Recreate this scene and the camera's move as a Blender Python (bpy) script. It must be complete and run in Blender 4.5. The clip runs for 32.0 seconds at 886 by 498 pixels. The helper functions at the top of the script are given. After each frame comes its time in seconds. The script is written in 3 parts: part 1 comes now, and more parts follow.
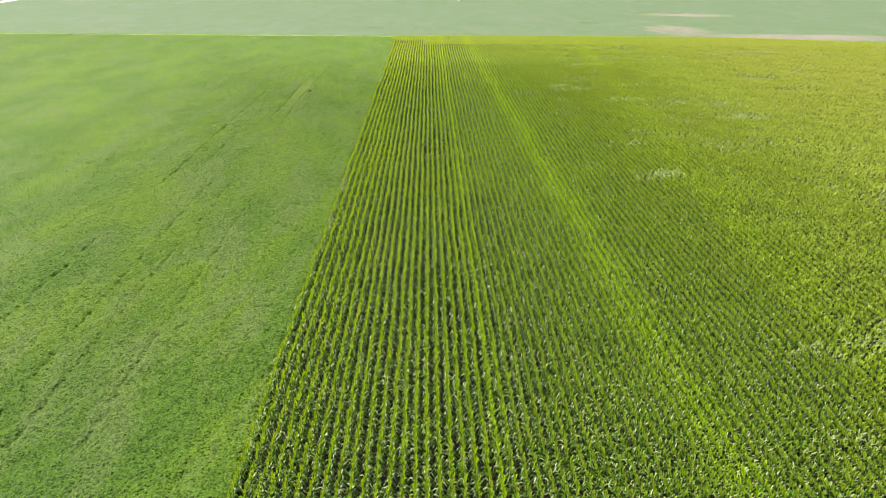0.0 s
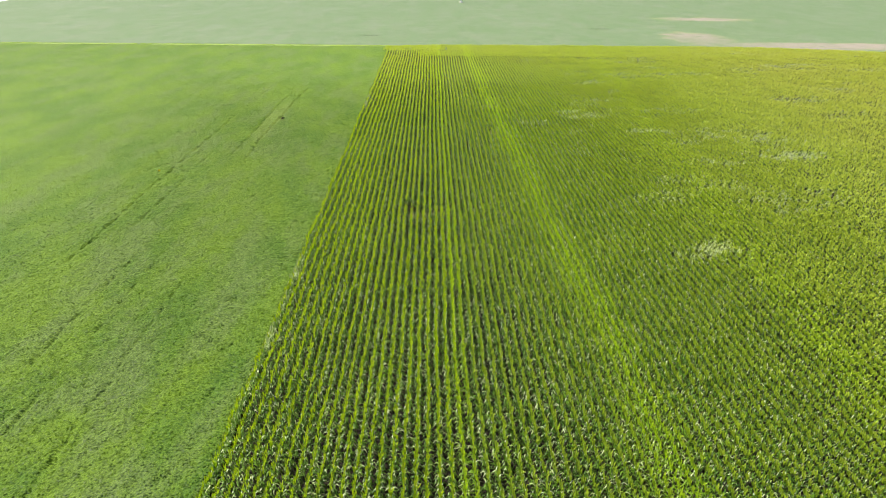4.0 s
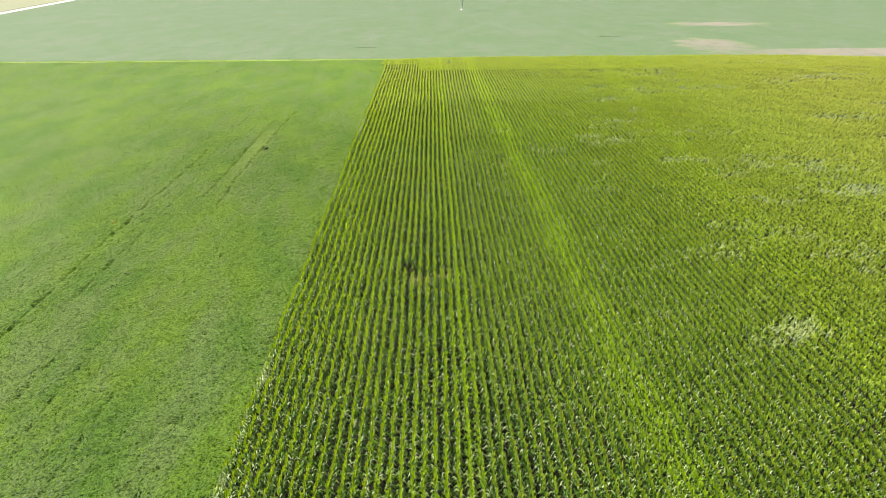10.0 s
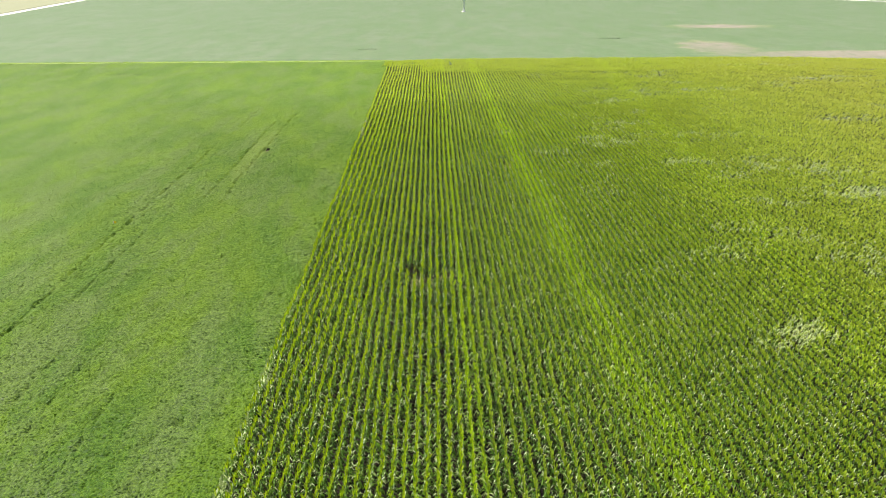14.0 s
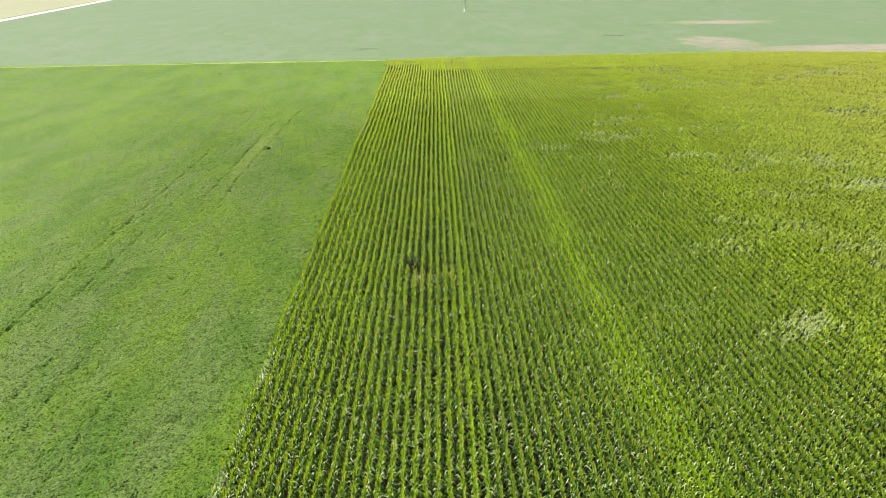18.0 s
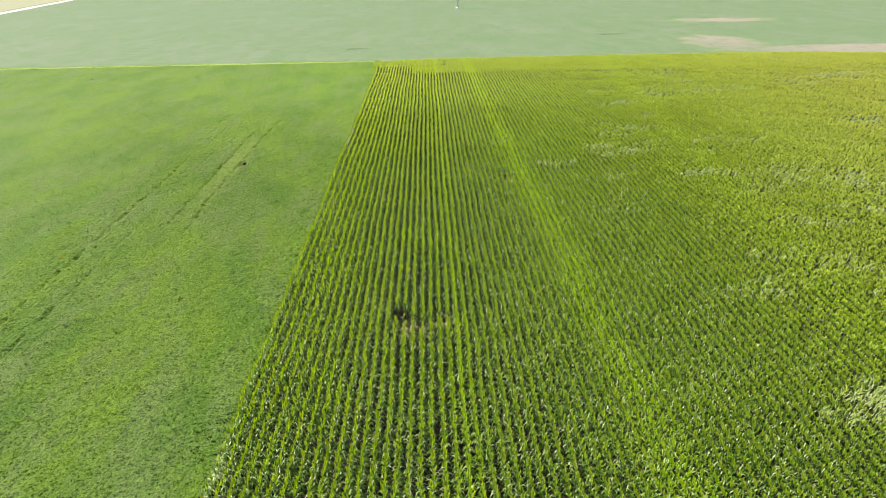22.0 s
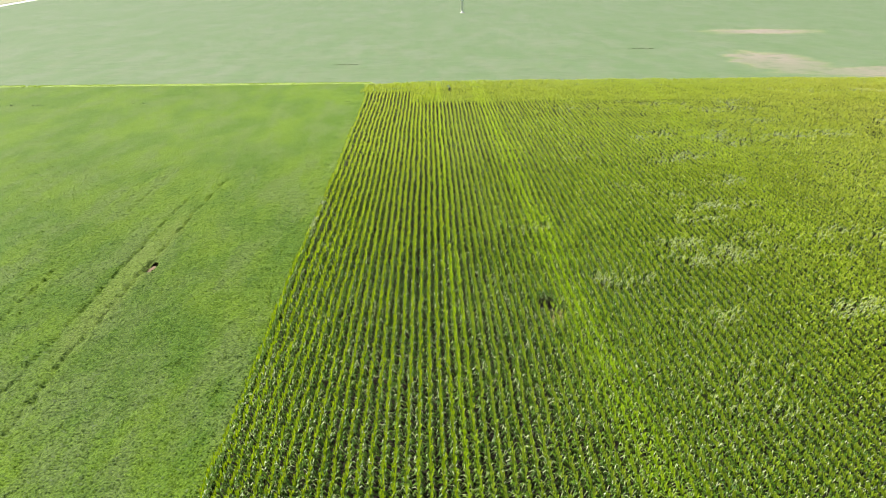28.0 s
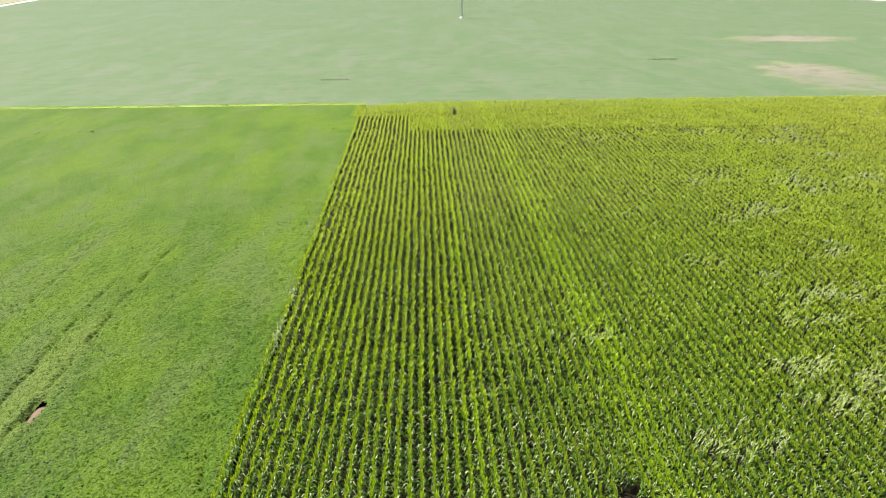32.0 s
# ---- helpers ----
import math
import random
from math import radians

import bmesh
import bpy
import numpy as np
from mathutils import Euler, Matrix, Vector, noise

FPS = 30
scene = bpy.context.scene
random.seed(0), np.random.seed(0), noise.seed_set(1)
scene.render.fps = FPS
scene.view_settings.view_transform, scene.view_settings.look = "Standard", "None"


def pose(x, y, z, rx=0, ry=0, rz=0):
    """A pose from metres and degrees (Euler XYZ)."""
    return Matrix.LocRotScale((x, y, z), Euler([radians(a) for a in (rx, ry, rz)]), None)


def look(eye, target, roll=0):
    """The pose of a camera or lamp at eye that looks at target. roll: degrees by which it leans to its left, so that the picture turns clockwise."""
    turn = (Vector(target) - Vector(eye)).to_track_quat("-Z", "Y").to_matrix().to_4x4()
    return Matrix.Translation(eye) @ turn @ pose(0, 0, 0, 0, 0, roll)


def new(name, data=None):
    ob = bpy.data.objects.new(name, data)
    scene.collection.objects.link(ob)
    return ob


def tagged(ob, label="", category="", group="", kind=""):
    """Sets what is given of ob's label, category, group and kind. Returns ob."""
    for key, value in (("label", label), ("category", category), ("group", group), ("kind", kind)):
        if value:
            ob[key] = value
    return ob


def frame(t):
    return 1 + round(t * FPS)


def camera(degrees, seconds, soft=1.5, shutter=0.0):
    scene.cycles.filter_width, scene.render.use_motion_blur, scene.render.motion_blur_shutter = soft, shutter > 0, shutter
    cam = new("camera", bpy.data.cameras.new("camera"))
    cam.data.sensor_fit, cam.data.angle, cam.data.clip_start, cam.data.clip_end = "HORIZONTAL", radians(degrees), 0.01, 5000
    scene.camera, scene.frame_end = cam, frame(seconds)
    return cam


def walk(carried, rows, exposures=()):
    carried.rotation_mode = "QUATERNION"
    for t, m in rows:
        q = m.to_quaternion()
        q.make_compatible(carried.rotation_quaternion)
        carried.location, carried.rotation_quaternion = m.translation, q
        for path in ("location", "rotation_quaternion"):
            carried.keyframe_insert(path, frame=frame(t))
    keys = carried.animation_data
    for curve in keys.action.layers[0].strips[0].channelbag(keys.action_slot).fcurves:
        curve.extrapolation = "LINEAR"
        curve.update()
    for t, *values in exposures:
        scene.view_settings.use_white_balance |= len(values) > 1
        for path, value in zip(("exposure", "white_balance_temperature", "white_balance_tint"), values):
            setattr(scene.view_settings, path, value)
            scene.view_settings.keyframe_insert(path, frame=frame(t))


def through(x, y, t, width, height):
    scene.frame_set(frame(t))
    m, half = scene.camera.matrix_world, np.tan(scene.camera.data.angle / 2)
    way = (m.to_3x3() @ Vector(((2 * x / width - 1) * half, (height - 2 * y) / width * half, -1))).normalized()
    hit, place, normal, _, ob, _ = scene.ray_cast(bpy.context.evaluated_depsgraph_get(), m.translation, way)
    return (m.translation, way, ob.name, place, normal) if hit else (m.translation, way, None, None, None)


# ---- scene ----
# ---------- camera and walk ----------
cam = camera(72.0, 32.0, 1.0)
PATH = [
    (0, (11.50, -40.56, 30.86), (12.47, -4.67, 13.22), 0.64),
    (0.5, (12.05, -38.82, 30.99), (12.92, -2.94, 13.34), 0.63),
    (1, (12.28, -36.62, 31.28), (13.14, -0.73, 13.64), 0.57),
    (1.5, (12.64, -33.85, 31.62), (13.50, 2.02, 13.94), 0.58),
    (2, (12.96, -30.91, 31.89), (13.82, 4.93, 14.16), 0.66),
    (2.5, (13.23, -27.94, 32.10), (14.08, 7.89, 14.34), 0.72),
    (3, (13.49, -24.83, 32.22), (14.32, 11.00, 14.44), 0.71),
    (3.5, (13.73, -21.49, 32.29), (14.53, 14.33, 14.51), 0.71),
    (4, (13.93, -18.09, 32.33), (14.71, 17.72, 14.53), 0.62),
    (4.5, (14.18, -14.73, 32.32), (14.89, 21.07, 14.50), 0.43),
    (6.5, (14.43, -3.58, 32.30), (15.08, 32.32, 14.67), -0.04),
    (7, (14.37, -2.68, 32.23), (14.92, 33.15, 14.45), -0.38),
    (7.5, (14.28, -2.38, 32.32), (14.80, 33.49, 14.63), -0.55),
    (8, (14.20, -2.16, 32.52), (14.73, 33.73, 14.88), -0.68),
    (8.5, (14.15, -2.11, 32.51), (14.66, 33.80, 14.89), -0.62),
    (9, (13.96, -2.02, 32.46), (14.52, 33.91, 14.88), -0.47),
    (9.5, (13.88, -1.85, 32.39), (14.43, 34.09, 14.85), -0.42),
    (10, (13.79, -1.75, 32.34), (14.34, 34.20, 14.82), -0.38),
    (10.5, (13.76, -1.65, 32.30), (14.28, 34.30, 14.79), -0.35),
    (11, (13.68, -1.60, 32.26), (14.21, 34.37, 14.77), -0.30),
    (11.5, (13.65, -1.57, 32.25), (14.19, 34.41, 14.78), -0.28),
    (12, (13.64, -1.54, 32.23), (14.17, 34.44, 14.78), -0.28),
    (12.5, (13.60, -1.44, 32.20), (14.12, 34.54, 14.75), -0.26),
    (13, (13.52, -1.37, 32.09), (14.05, 34.64, 14.69), -0.23),
    (13.5, (13.56, -1.41, 32.09), (14.08, 34.60, 14.68), -0.25),
    (14, (13.61, -1.44, 32.08), (14.11, 34.58, 14.68), -0.30),
    (14.5, (13.68, -1.41, 32.03), (14.14, 34.60, 14.63), -0.42),
    (16.5, (13.89, -1.26, 31.48), (14.22, 34.79, 14.15), -0.75),
    (17, (13.95, -1.25, 31.39), (14.23, 34.80, 14.06), -0.90),
    (17.5, (13.99, -1.22, 31.36), (14.24, 34.82, 14.00), -1.01),
    (18, (14.03, -1.23, 31.33), (14.25, 34.81, 13.98), -1.04),
    (18.5, (14.03, -1.16, 31.31), (14.25, 34.85, 13.90), -0.97),
    (19, (14.04, -0.73, 31.34), (14.25, 35.26, 13.89), -0.94),
    (19.5, (14.10, 0.36, 31.38), (14.24, 36.32, 13.86), -1.04),
    (20, (14.11, 1.69, 31.39), (14.23, 37.66, 13.88), -0.98),
    (20.2, (14.11, 2.32, 31.40), (14.21, 38.28, 13.88), -0.96),
    (20.4, (14.11, 2.94, 31.40), (14.85, 38.90, 13.89), -0.93),
    (20.5, (14.10, 3.25, 31.41), (14.85, 39.21, 13.89), -0.92),
    (21, (14.11, 5.07, 31.48), (14.85, 41.00, 13.92), -0.96),
    (21.5, (14.13, 7.09, 31.47), (14.84, 43.02, 13.89), -0.95),
    (22, (14.09, 9.35, 31.45), (14.77, 45.26, 13.85), -1.01),
    (22.5, (14.11, 11.74, 31.41), (14.79, 47.64, 13.80), -1.02),
    (23, (14.03, 14.35, 31.45), (14.71, 50.25, 13.82), -0.96),
    (23.5, (13.88, 17.21, 31.43), (14.59, 53.12, 13.81), -0.84),
    (24, (13.69, 20.21, 31.39), (14.45, 56.11, 13.77), -0.64),
    (24.5, (13.51, 23.06, 31.39), (14.33, 58.95, 13.75), -0.45),
    (25, (13.33, 25.95, 31.40), (14.22, 61.84, 13.77), -0.45),
    (25.5, (13.34, 29.36, 31.28), (14.22, 65.25, 13.65), -0.44),
    (27.5, (14.08, 43.00, 31.45), (14.83, 78.89, 13.81), -0.32),
    (28, (14.02, 46.05, 31.54), (14.78, 81.93, 13.87), -0.34),
    (28.5, (13.82, 49.02, 31.53), (14.64, 84.90, 13.86), -0.32),
    (29, (13.67, 52.19, 31.50), (14.52, 88.08, 13.85), -0.28),
    (29.5, (13.54, 55.13, 31.43), (14.44, 91.03, 13.82), -0.26),
    (30, (13.50, 57.95, 31.38), (14.38, 93.85, 13.75), -0.27),
    (30.5, (13.52, 60.70, 31.40), (14.42, 96.58, 13.74), -0.30),
    (31, (13.58, 63.47, 31.44), (14.44, 99.35, 13.78), -0.40),
    (31.5, (13.43, 66.29, 31.35), (14.32, 102.17, 13.71), -0.42),
    (32, (12.78, 69.32, 31.06), (13.83, 105.24, 13.49), -0.40),
]
walk(cam, [(t, look(eye, target, roll)) for t, eye, target, roll in PATH])

# ---------- world, sun, exposure ----------
SUN_AZ, SUN_EL = radians(294), radians(56)      # clockwise from +y, above the horizon
world = bpy.data.worlds.new("world")
scene.world = world
world.use_nodes = True
wn = world.node_tree
sky = wn.nodes.new("ShaderNodeTexSky")
sky.sky_type, sky.sun_disc = "NISHITA", False
sky.sun_elevation, sky.sun_rotation = SUN_EL, SUN_AZ
sky.dust_density, sky.air_density = 3.0, 1.0
wn.links.new(sky.outputs["Color"], wn.nodes["Background"].inputs["Color"])
wn.nodes["Background"].inputs["Strength"].default_value = 0.075
sun = new("sun", bpy.data.lights.new("sun", "SUN"))
sun.data.energy, sun.data.angle, sun.data.color = 5.0, radians(0.6), (1.0, 0.95, 0.85)
sun_dir = Vector((math.sin(SUN_AZ) * math.cos(SUN_EL), math.cos(SUN_AZ) * math.cos(SUN_EL), math.sin(SUN_EL)))
sun.matrix_world = look(sun_dir * 300, (0, 0, 0))
scene.view_settings.exposure = 0.86

rng = np.random.default_rng(7)

# ---------- materials ----------
class Mat:
    """A small builder for node materials."""
    def __init__(self, name):
        self.m = bpy.data.materials.new(name)
        self.m.use_nodes = True
        self.t = self.m.node_tree
        self.t.nodes.clear()
        self.out = self.add("ShaderNodeOutputMaterial")

    def add(self, kind, **sets):
        n = self.t.nodes.new(kind)
        for k, v in sets.items():
            n.inputs[k.replace("_", " ")].default_value = v
        return n

    def link(self, a, b):
        self.t.links.new(a, b)

    def pos(self, scale=(1, 1, 1)):
        g = self.add("ShaderNodeNewGeometry")
        m = self.add("ShaderNodeMapping")
        m.inputs["Scale"].default_value = scale
        self.link(g.outputs["Position"], m.inputs["Vector"])
        return m.outputs["Vector"]

    def noise(self, scale, detail=3.0, stretch=(1, 1, 1), rough=0.55):
        n = self.add("ShaderNodeTexNoise", Scale=scale, Detail=detail, Roughness=rough)
        self.link(self.pos(stretch), n.inputs["Vector"])
        return n.outputs["Fac"]

    def ramp(self, fac, *stops):
        r = self.add("ShaderNodeValToRGB")
        els = r.color_ramp.elements
        while len(els) < len(stops):
            els.new(0.5)
        for e, (p, c) in zip(els, stops):
            e.position = p
            e.color = (*c, 1) if len(c) == 3 else c
        self.link(fac, r.inputs["Fac"])
        return r.outputs["Color"]

    def mix(self, fac, a, b, kind="MIX"):
        n = self.t.nodes.new("ShaderNodeMix")
        n.data_type, n.blend_type = "RGBA", kind
        for sock, v in ((n.inputs[0], fac), (n.inputs[6], a), (n.inputs[7], b)):
            if isinstance(v, (int, float)):
                sock.default_value = v
            elif isinstance(v, tuple):
                sock.default_value = (*v, 1)
            else:
                self.link(v, sock)
        return n.outputs[2]

    def math(self, op, a, b=0.0, c=0.0):
        n = self.t.nodes.new("ShaderNodeMath")
        n.operation = op
        for sock, v in zip(n.inputs, (a, b, c)):
            if isinstance(v, (int, float)):
                sock.default_value = v
            else:
                self.link(v, sock)
        return n.outputs[0]

    def axis(self, which):
        g = self.add("ShaderNodeNewGeometry")
        s = self.add("ShaderNodeSeparateXYZ")
        self.link(g.outputs["Position"], s.inputs[0])
        return s.outputs[which]

    def island(self):
        return self.add("ShaderNodeNewGeometry").outputs["Random Per Island"]

    def bump(self, height, strength=0.4, distance=0.05):
        b = self.add("ShaderNodeBump", Strength=strength, Distance=distance)
        self.link(height, b.inputs["Height"])
        return b.outputs["Normal"]

    def done(self, colour, rough=0.6, normal=None, metal=0.0, through=0.0, through_colour=None, spec=0.5, sheen=0.0, tint=(0.75, 1.0, 0.5)):
        p = self.add("ShaderNodeBsdfPrincipled", Roughness=rough, Metallic=metal)
        p.inputs["Specular IOR Level"].default_value = spec
        p.inputs["Sheen Weight"].default_value = sheen
        p.inputs["Sheen Roughness"].default_value = 0.5
        p.inputs["Sheen Tint"].default_value = (*tint, 1)
        if isinstance(colour, tuple):
            p.inputs["Base Color"].default_value = (*colour, 1)
        else:
            self.link(colour, p.inputs["Base Color"])
        if normal is not None:
            self.link(normal, p.inputs["Normal"])
        shader = p.outputs[0]
        if through:
            tr = self.add("ShaderNodeBsdfTranslucent")
            c = through_colour or colour
            if isinstance(c, tuple):
                tr.inputs["Color"].default_value = (*c, 1)
            else:
                self.link(c, tr.inputs["Color"])
            mx = self.add("ShaderNodeMixShader")
            mx.inputs[0].default_value = through
            self.link(p.outputs[0], mx.inputs[1])
            self.link(tr.outputs[0], mx.inputs[2])
            shader = mx.outputs[0]
        self.link(shader, self.out.inputs["Surface"])
        return self.m


def lanes(m):
    """How far a place in the maize lies in one of the two pale sowing lanes, or in the yellower east side."""
    x, y = m.axis(0), m.axis(1)
    wob = m.math("MULTIPLY_ADD", m.noise(0.03, 2.0), 5.0, -2.5)
    d1 = m.math("ABSOLUTE", m.math("SUBTRACT", x, 16.2))
    one = m.math("MULTIPLY", m.math("SUBTRACT", 1.0, m.math("MINIMUM", m.math("DIVIDE", d1, 1.0), 1.0)), 0.9)
    centre = m.math("ADD", m.math("MULTIPLY_ADD", y, -0.028, 30.4), m.math("MULTIPLY", wob, 0.5))
    d2 = m.math("ABSOLUTE", m.math("SUBTRACT", x, centre))
    two = m.math("SUBTRACT", 1.0, m.math("MINIMUM", m.math("DIVIDE", d2, 2.7), 1.0))
    d3 = m.math("ABSOLUTE", m.math("SUBTRACT", x, m.math("ADD", m.math("MULTIPLY_ADD", y, 0.1, 46.2), wob)))
    three = m.math("MULTIPLY", m.math("SUBTRACT", 1.0, m.math("MINIMUM", m.math("DIVIDE", d3, 3.5), 1.0)), 0.45)
    end = m.math("SUBTRACT", 189.6, m.math("MULTIPLY", m.math("GREATER_THAN", x, 10.4), 11.4))
    head = m.math("MULTIPLY", m.math("GREATER_THAN", y, end), 0.05)
    best = m.math("MAXIMUM", m.math("MAXIMUM", one, two), m.math("MAXIMUM", three, head))
    return best


def leaf_material(name, dark, light, yellow, olive, through, rough, spec=0.36, dull=None):
    """Maize leaf: from dark to light leaf by leaf, yellow in the pale lanes, olive with ripeness and painted haze far
    off, dull past x = 16.
    """
    m = Mat(name)
    info = m.add("ShaderNodeObjectInfo")
    base = m.mix(m.math("FRACT", m.math("ADD", m.island(), info.outputs["Random"])), dark, light)
    patch = m.ramp(m.noise(0.12, 3.0), (0.35, (0, 0, 0)), (0.7, (1, 1, 1)))
    base = m.mix(m.math("MULTIPLY", patch, 0.3), base, yellow)
    x, y = m.axis(0), m.axis(1)
    if dull:
        east_rows = m.math("MINIMUM", m.math("MAXIMUM", m.math("MULTIPLY_ADD", x, 1.2, -19.6), 0.0), 1.0)
        base = m.mix(m.math("MULTIPLY", east_rows, m.math("MULTIPLY_ADD", m.noise(0.35, 3.0), 0.7, 0.2)), base, dull)
    base = m.mix(m.math("MULTIPLY", lanes(m), 0.70), base, yellow)
    # Olive grows with x and y: riper plants, plus distance haze as colour.
    ripe_hazed = m.math("MAXIMUM", m.math("MULTIPLY_ADD", x, 0.012, -0.4), m.math("MULTIPLY_ADD", y, 0.006, -0.62))
    ripe_hazed = m.math("MULTIPLY", m.math("MINIMUM", m.math("MAXIMUM", ripe_hazed, 0.0), 1.0), m.math("MULTIPLY_ADD", m.noise(0.06, 4.0), 0.9, 0.35))
    base = m.mix(m.math("MINIMUM", ripe_hazed, 0.85), base, olive)
    return m.done(base, rough, through=through, spec=spec)


# Dark lower and bright top leaves: the rows' shade and light as colour.
MAIZE_SHADED = leaf_material("maize_leaf_shaded", (0.030, 0.088, 0.006), (0.12, 0.24, 0.014), (0.21, 0.35, 0.012), (0.17, 0.225, 0.024), 0.42, 0.38, 0.45)
MAIZE_LIT = leaf_material("maize_top_leaf_lit", (0.26, 0.41, 0.006), (0.44, 0.54, 0.010), (0.47, 0.66, 0.010), (0.45, 0.48, 0.07), 0.5, 0.5, 0.3, (0.32, 0.43, 0.045))
# Pale undersides of blown leaves; on other leaves a glint painted as colour.
MAIZE_PALE = leaf_material("maize_pale_and_glint", (0.22, 0.31, 0.06), (0.48, 0.54, 0.30), (0.36, 0.44, 0.13), (0.40, 0.44, 0.22), 0.3, 0.38)
mm = Mat("maize_tassel")
TASSEL = mm.done(mm.mix(mm.island(), (0.26, 0.32, 0.03), (0.34, 0.35, 0.06)), 0.8, through=0.3)
mm = Mat("maize_dry_leaf")
DRY = mm.done(mm.mix(mm.island(), (0.36, 0.34, 0.10), (0.50, 0.46, 0.20)), 0.6, through=0.25)
mm = Mat("maize_stalk")
STALK = mm.done(mm.mix(mm.island(), (0.10, 0.16, 0.03), (0.20, 0.20, 0.06)), 0.6)


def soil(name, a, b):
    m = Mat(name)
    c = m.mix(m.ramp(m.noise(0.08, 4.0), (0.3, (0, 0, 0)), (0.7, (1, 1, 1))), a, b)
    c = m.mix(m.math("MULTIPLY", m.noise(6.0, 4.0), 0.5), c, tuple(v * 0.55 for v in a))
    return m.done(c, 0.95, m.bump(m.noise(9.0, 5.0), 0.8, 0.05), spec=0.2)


# Near-black: the shade between the crop rows is put into the soil colour.
SHADED_SOIL = soil("soil", (0.024, 0.019, 0.013), (0.017, 0.014, 0.010))
RED_SOIL = soil("dug_soil", (0.25, 0.18, 0.125), (0.20, 0.145, 0.10))


def bean_colour(m, islands):
    """Soya canopy: broad drifts of fresh, yellowish and greyish green, drawn out along the drills."""
    fresh, yellow, grey = (0.029, 0.084, 0.002), (0.090, 0.156, 0.003), (0.080, 0.118, 0.036)
    a = m.ramp(m.noise(0.10, 6.0, (1.0, 0.5, 1), 0.62), (0.44, (0, 0, 0)), (0.57, (1, 1, 1)))
    b = m.ramp(m.noise(0.17, 6.0, (1.2, 0.45, 1), 0.64), (0.47, (0, 0, 0)), (0.60, (1, 1, 1)))
    c = m.mix(m.math("MULTIPLY", a, 0.8), fresh, yellow)
    c = m.mix(m.math("MULTIPLY", b, 0.85), c, grey)
    strip = m.math("MULTIPLY", m.math("SUBTRACT", 1.0, m.math("MINIMUM", m.math("DIVIDE", m.math("ABSOLUTE", m.math("ADD", m.axis(0), 17.8)), 1.9), 1.0)),
                   m.math("SUBTRACT", 1.0, m.math("MINIMUM", m.math("DIVIDE", m.math("ABSOLUTE", m.math("SUBTRACT", m.axis(1), 104.0)), 20.0), 1.0)))
    c = m.mix(m.math("MINIMUM", m.math("MULTIPLY", strip, 1.6), 0.55), c, (0.16, 0.20, 0.05))
    if islands:
        q = m.math("FRACT", m.math("MULTIPLY", m.island(), 7.31))
        c = m.mix(m.math("MULTIPLY", m.math("POWER", m.island(), 2.0), 0.55), c, (0.130, 0.215, 0.010))
        c = m.mix(m.math("MULTIPLY", m.math("POWER", q, 3.0), 0.6), c, (0.016, 0.046, 0.004))
    else:
        c = m.mix(m.math("MULTIPLY", m.ramp(m.noise(5.5, 3.0), (0.40, (0, 0, 0)), (0.62, (1, 1, 1))), 0.5), c, (0.016, 0.050, 0.004))
        c = m.mix(m.math("MULTIPLY", m.ramp(m.noise(8.5, 2.0), (0.52, (0, 0, 0)), (0.66, (1, 1, 1))), 0.5), c, (0.13, 0.215, 0.010))
    return c


mm = Mat("soya_canopy")
BEAN = mm.done(bean_colour(mm, False), 0.6, mm.bump(mm.noise(4.5, 4.0), 1.0, 0.22), spec=0.12, sheen=0.46, tint=(0.74, 1.0, 0.18))
mm = Mat("soya_leaf")
BEAN_LEAF = mm.done(bean_colour(mm, True), 0.5, through=0.25, spec=0.15, sheen=0.29, tint=(0.72, 1.0, 0.10))


# Distance haze is put into the pale grey-green of this crop.
mm = Mat("far_crop_hazed")
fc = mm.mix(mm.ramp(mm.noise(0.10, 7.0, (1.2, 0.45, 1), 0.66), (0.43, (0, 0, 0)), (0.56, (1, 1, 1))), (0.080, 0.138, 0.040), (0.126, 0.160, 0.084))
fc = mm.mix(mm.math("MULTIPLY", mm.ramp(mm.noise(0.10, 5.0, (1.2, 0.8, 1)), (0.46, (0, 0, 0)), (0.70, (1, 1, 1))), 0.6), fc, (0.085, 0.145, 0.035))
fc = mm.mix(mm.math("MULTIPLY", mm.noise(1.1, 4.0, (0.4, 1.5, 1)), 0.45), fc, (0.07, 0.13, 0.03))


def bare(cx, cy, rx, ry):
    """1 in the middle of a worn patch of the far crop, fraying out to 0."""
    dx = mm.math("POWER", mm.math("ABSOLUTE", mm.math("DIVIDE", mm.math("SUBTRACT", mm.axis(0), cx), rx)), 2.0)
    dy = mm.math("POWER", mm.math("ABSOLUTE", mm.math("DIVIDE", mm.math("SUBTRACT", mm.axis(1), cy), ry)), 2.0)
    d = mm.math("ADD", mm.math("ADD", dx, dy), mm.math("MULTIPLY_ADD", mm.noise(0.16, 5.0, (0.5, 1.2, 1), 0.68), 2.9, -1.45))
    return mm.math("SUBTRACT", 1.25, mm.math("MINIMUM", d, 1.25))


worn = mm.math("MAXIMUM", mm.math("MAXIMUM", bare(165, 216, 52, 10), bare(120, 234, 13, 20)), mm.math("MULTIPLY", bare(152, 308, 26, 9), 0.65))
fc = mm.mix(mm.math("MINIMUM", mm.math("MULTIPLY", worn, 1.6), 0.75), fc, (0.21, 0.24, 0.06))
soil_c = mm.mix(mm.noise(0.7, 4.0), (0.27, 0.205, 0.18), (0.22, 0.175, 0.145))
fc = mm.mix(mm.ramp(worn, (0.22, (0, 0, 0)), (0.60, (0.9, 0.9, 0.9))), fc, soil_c)
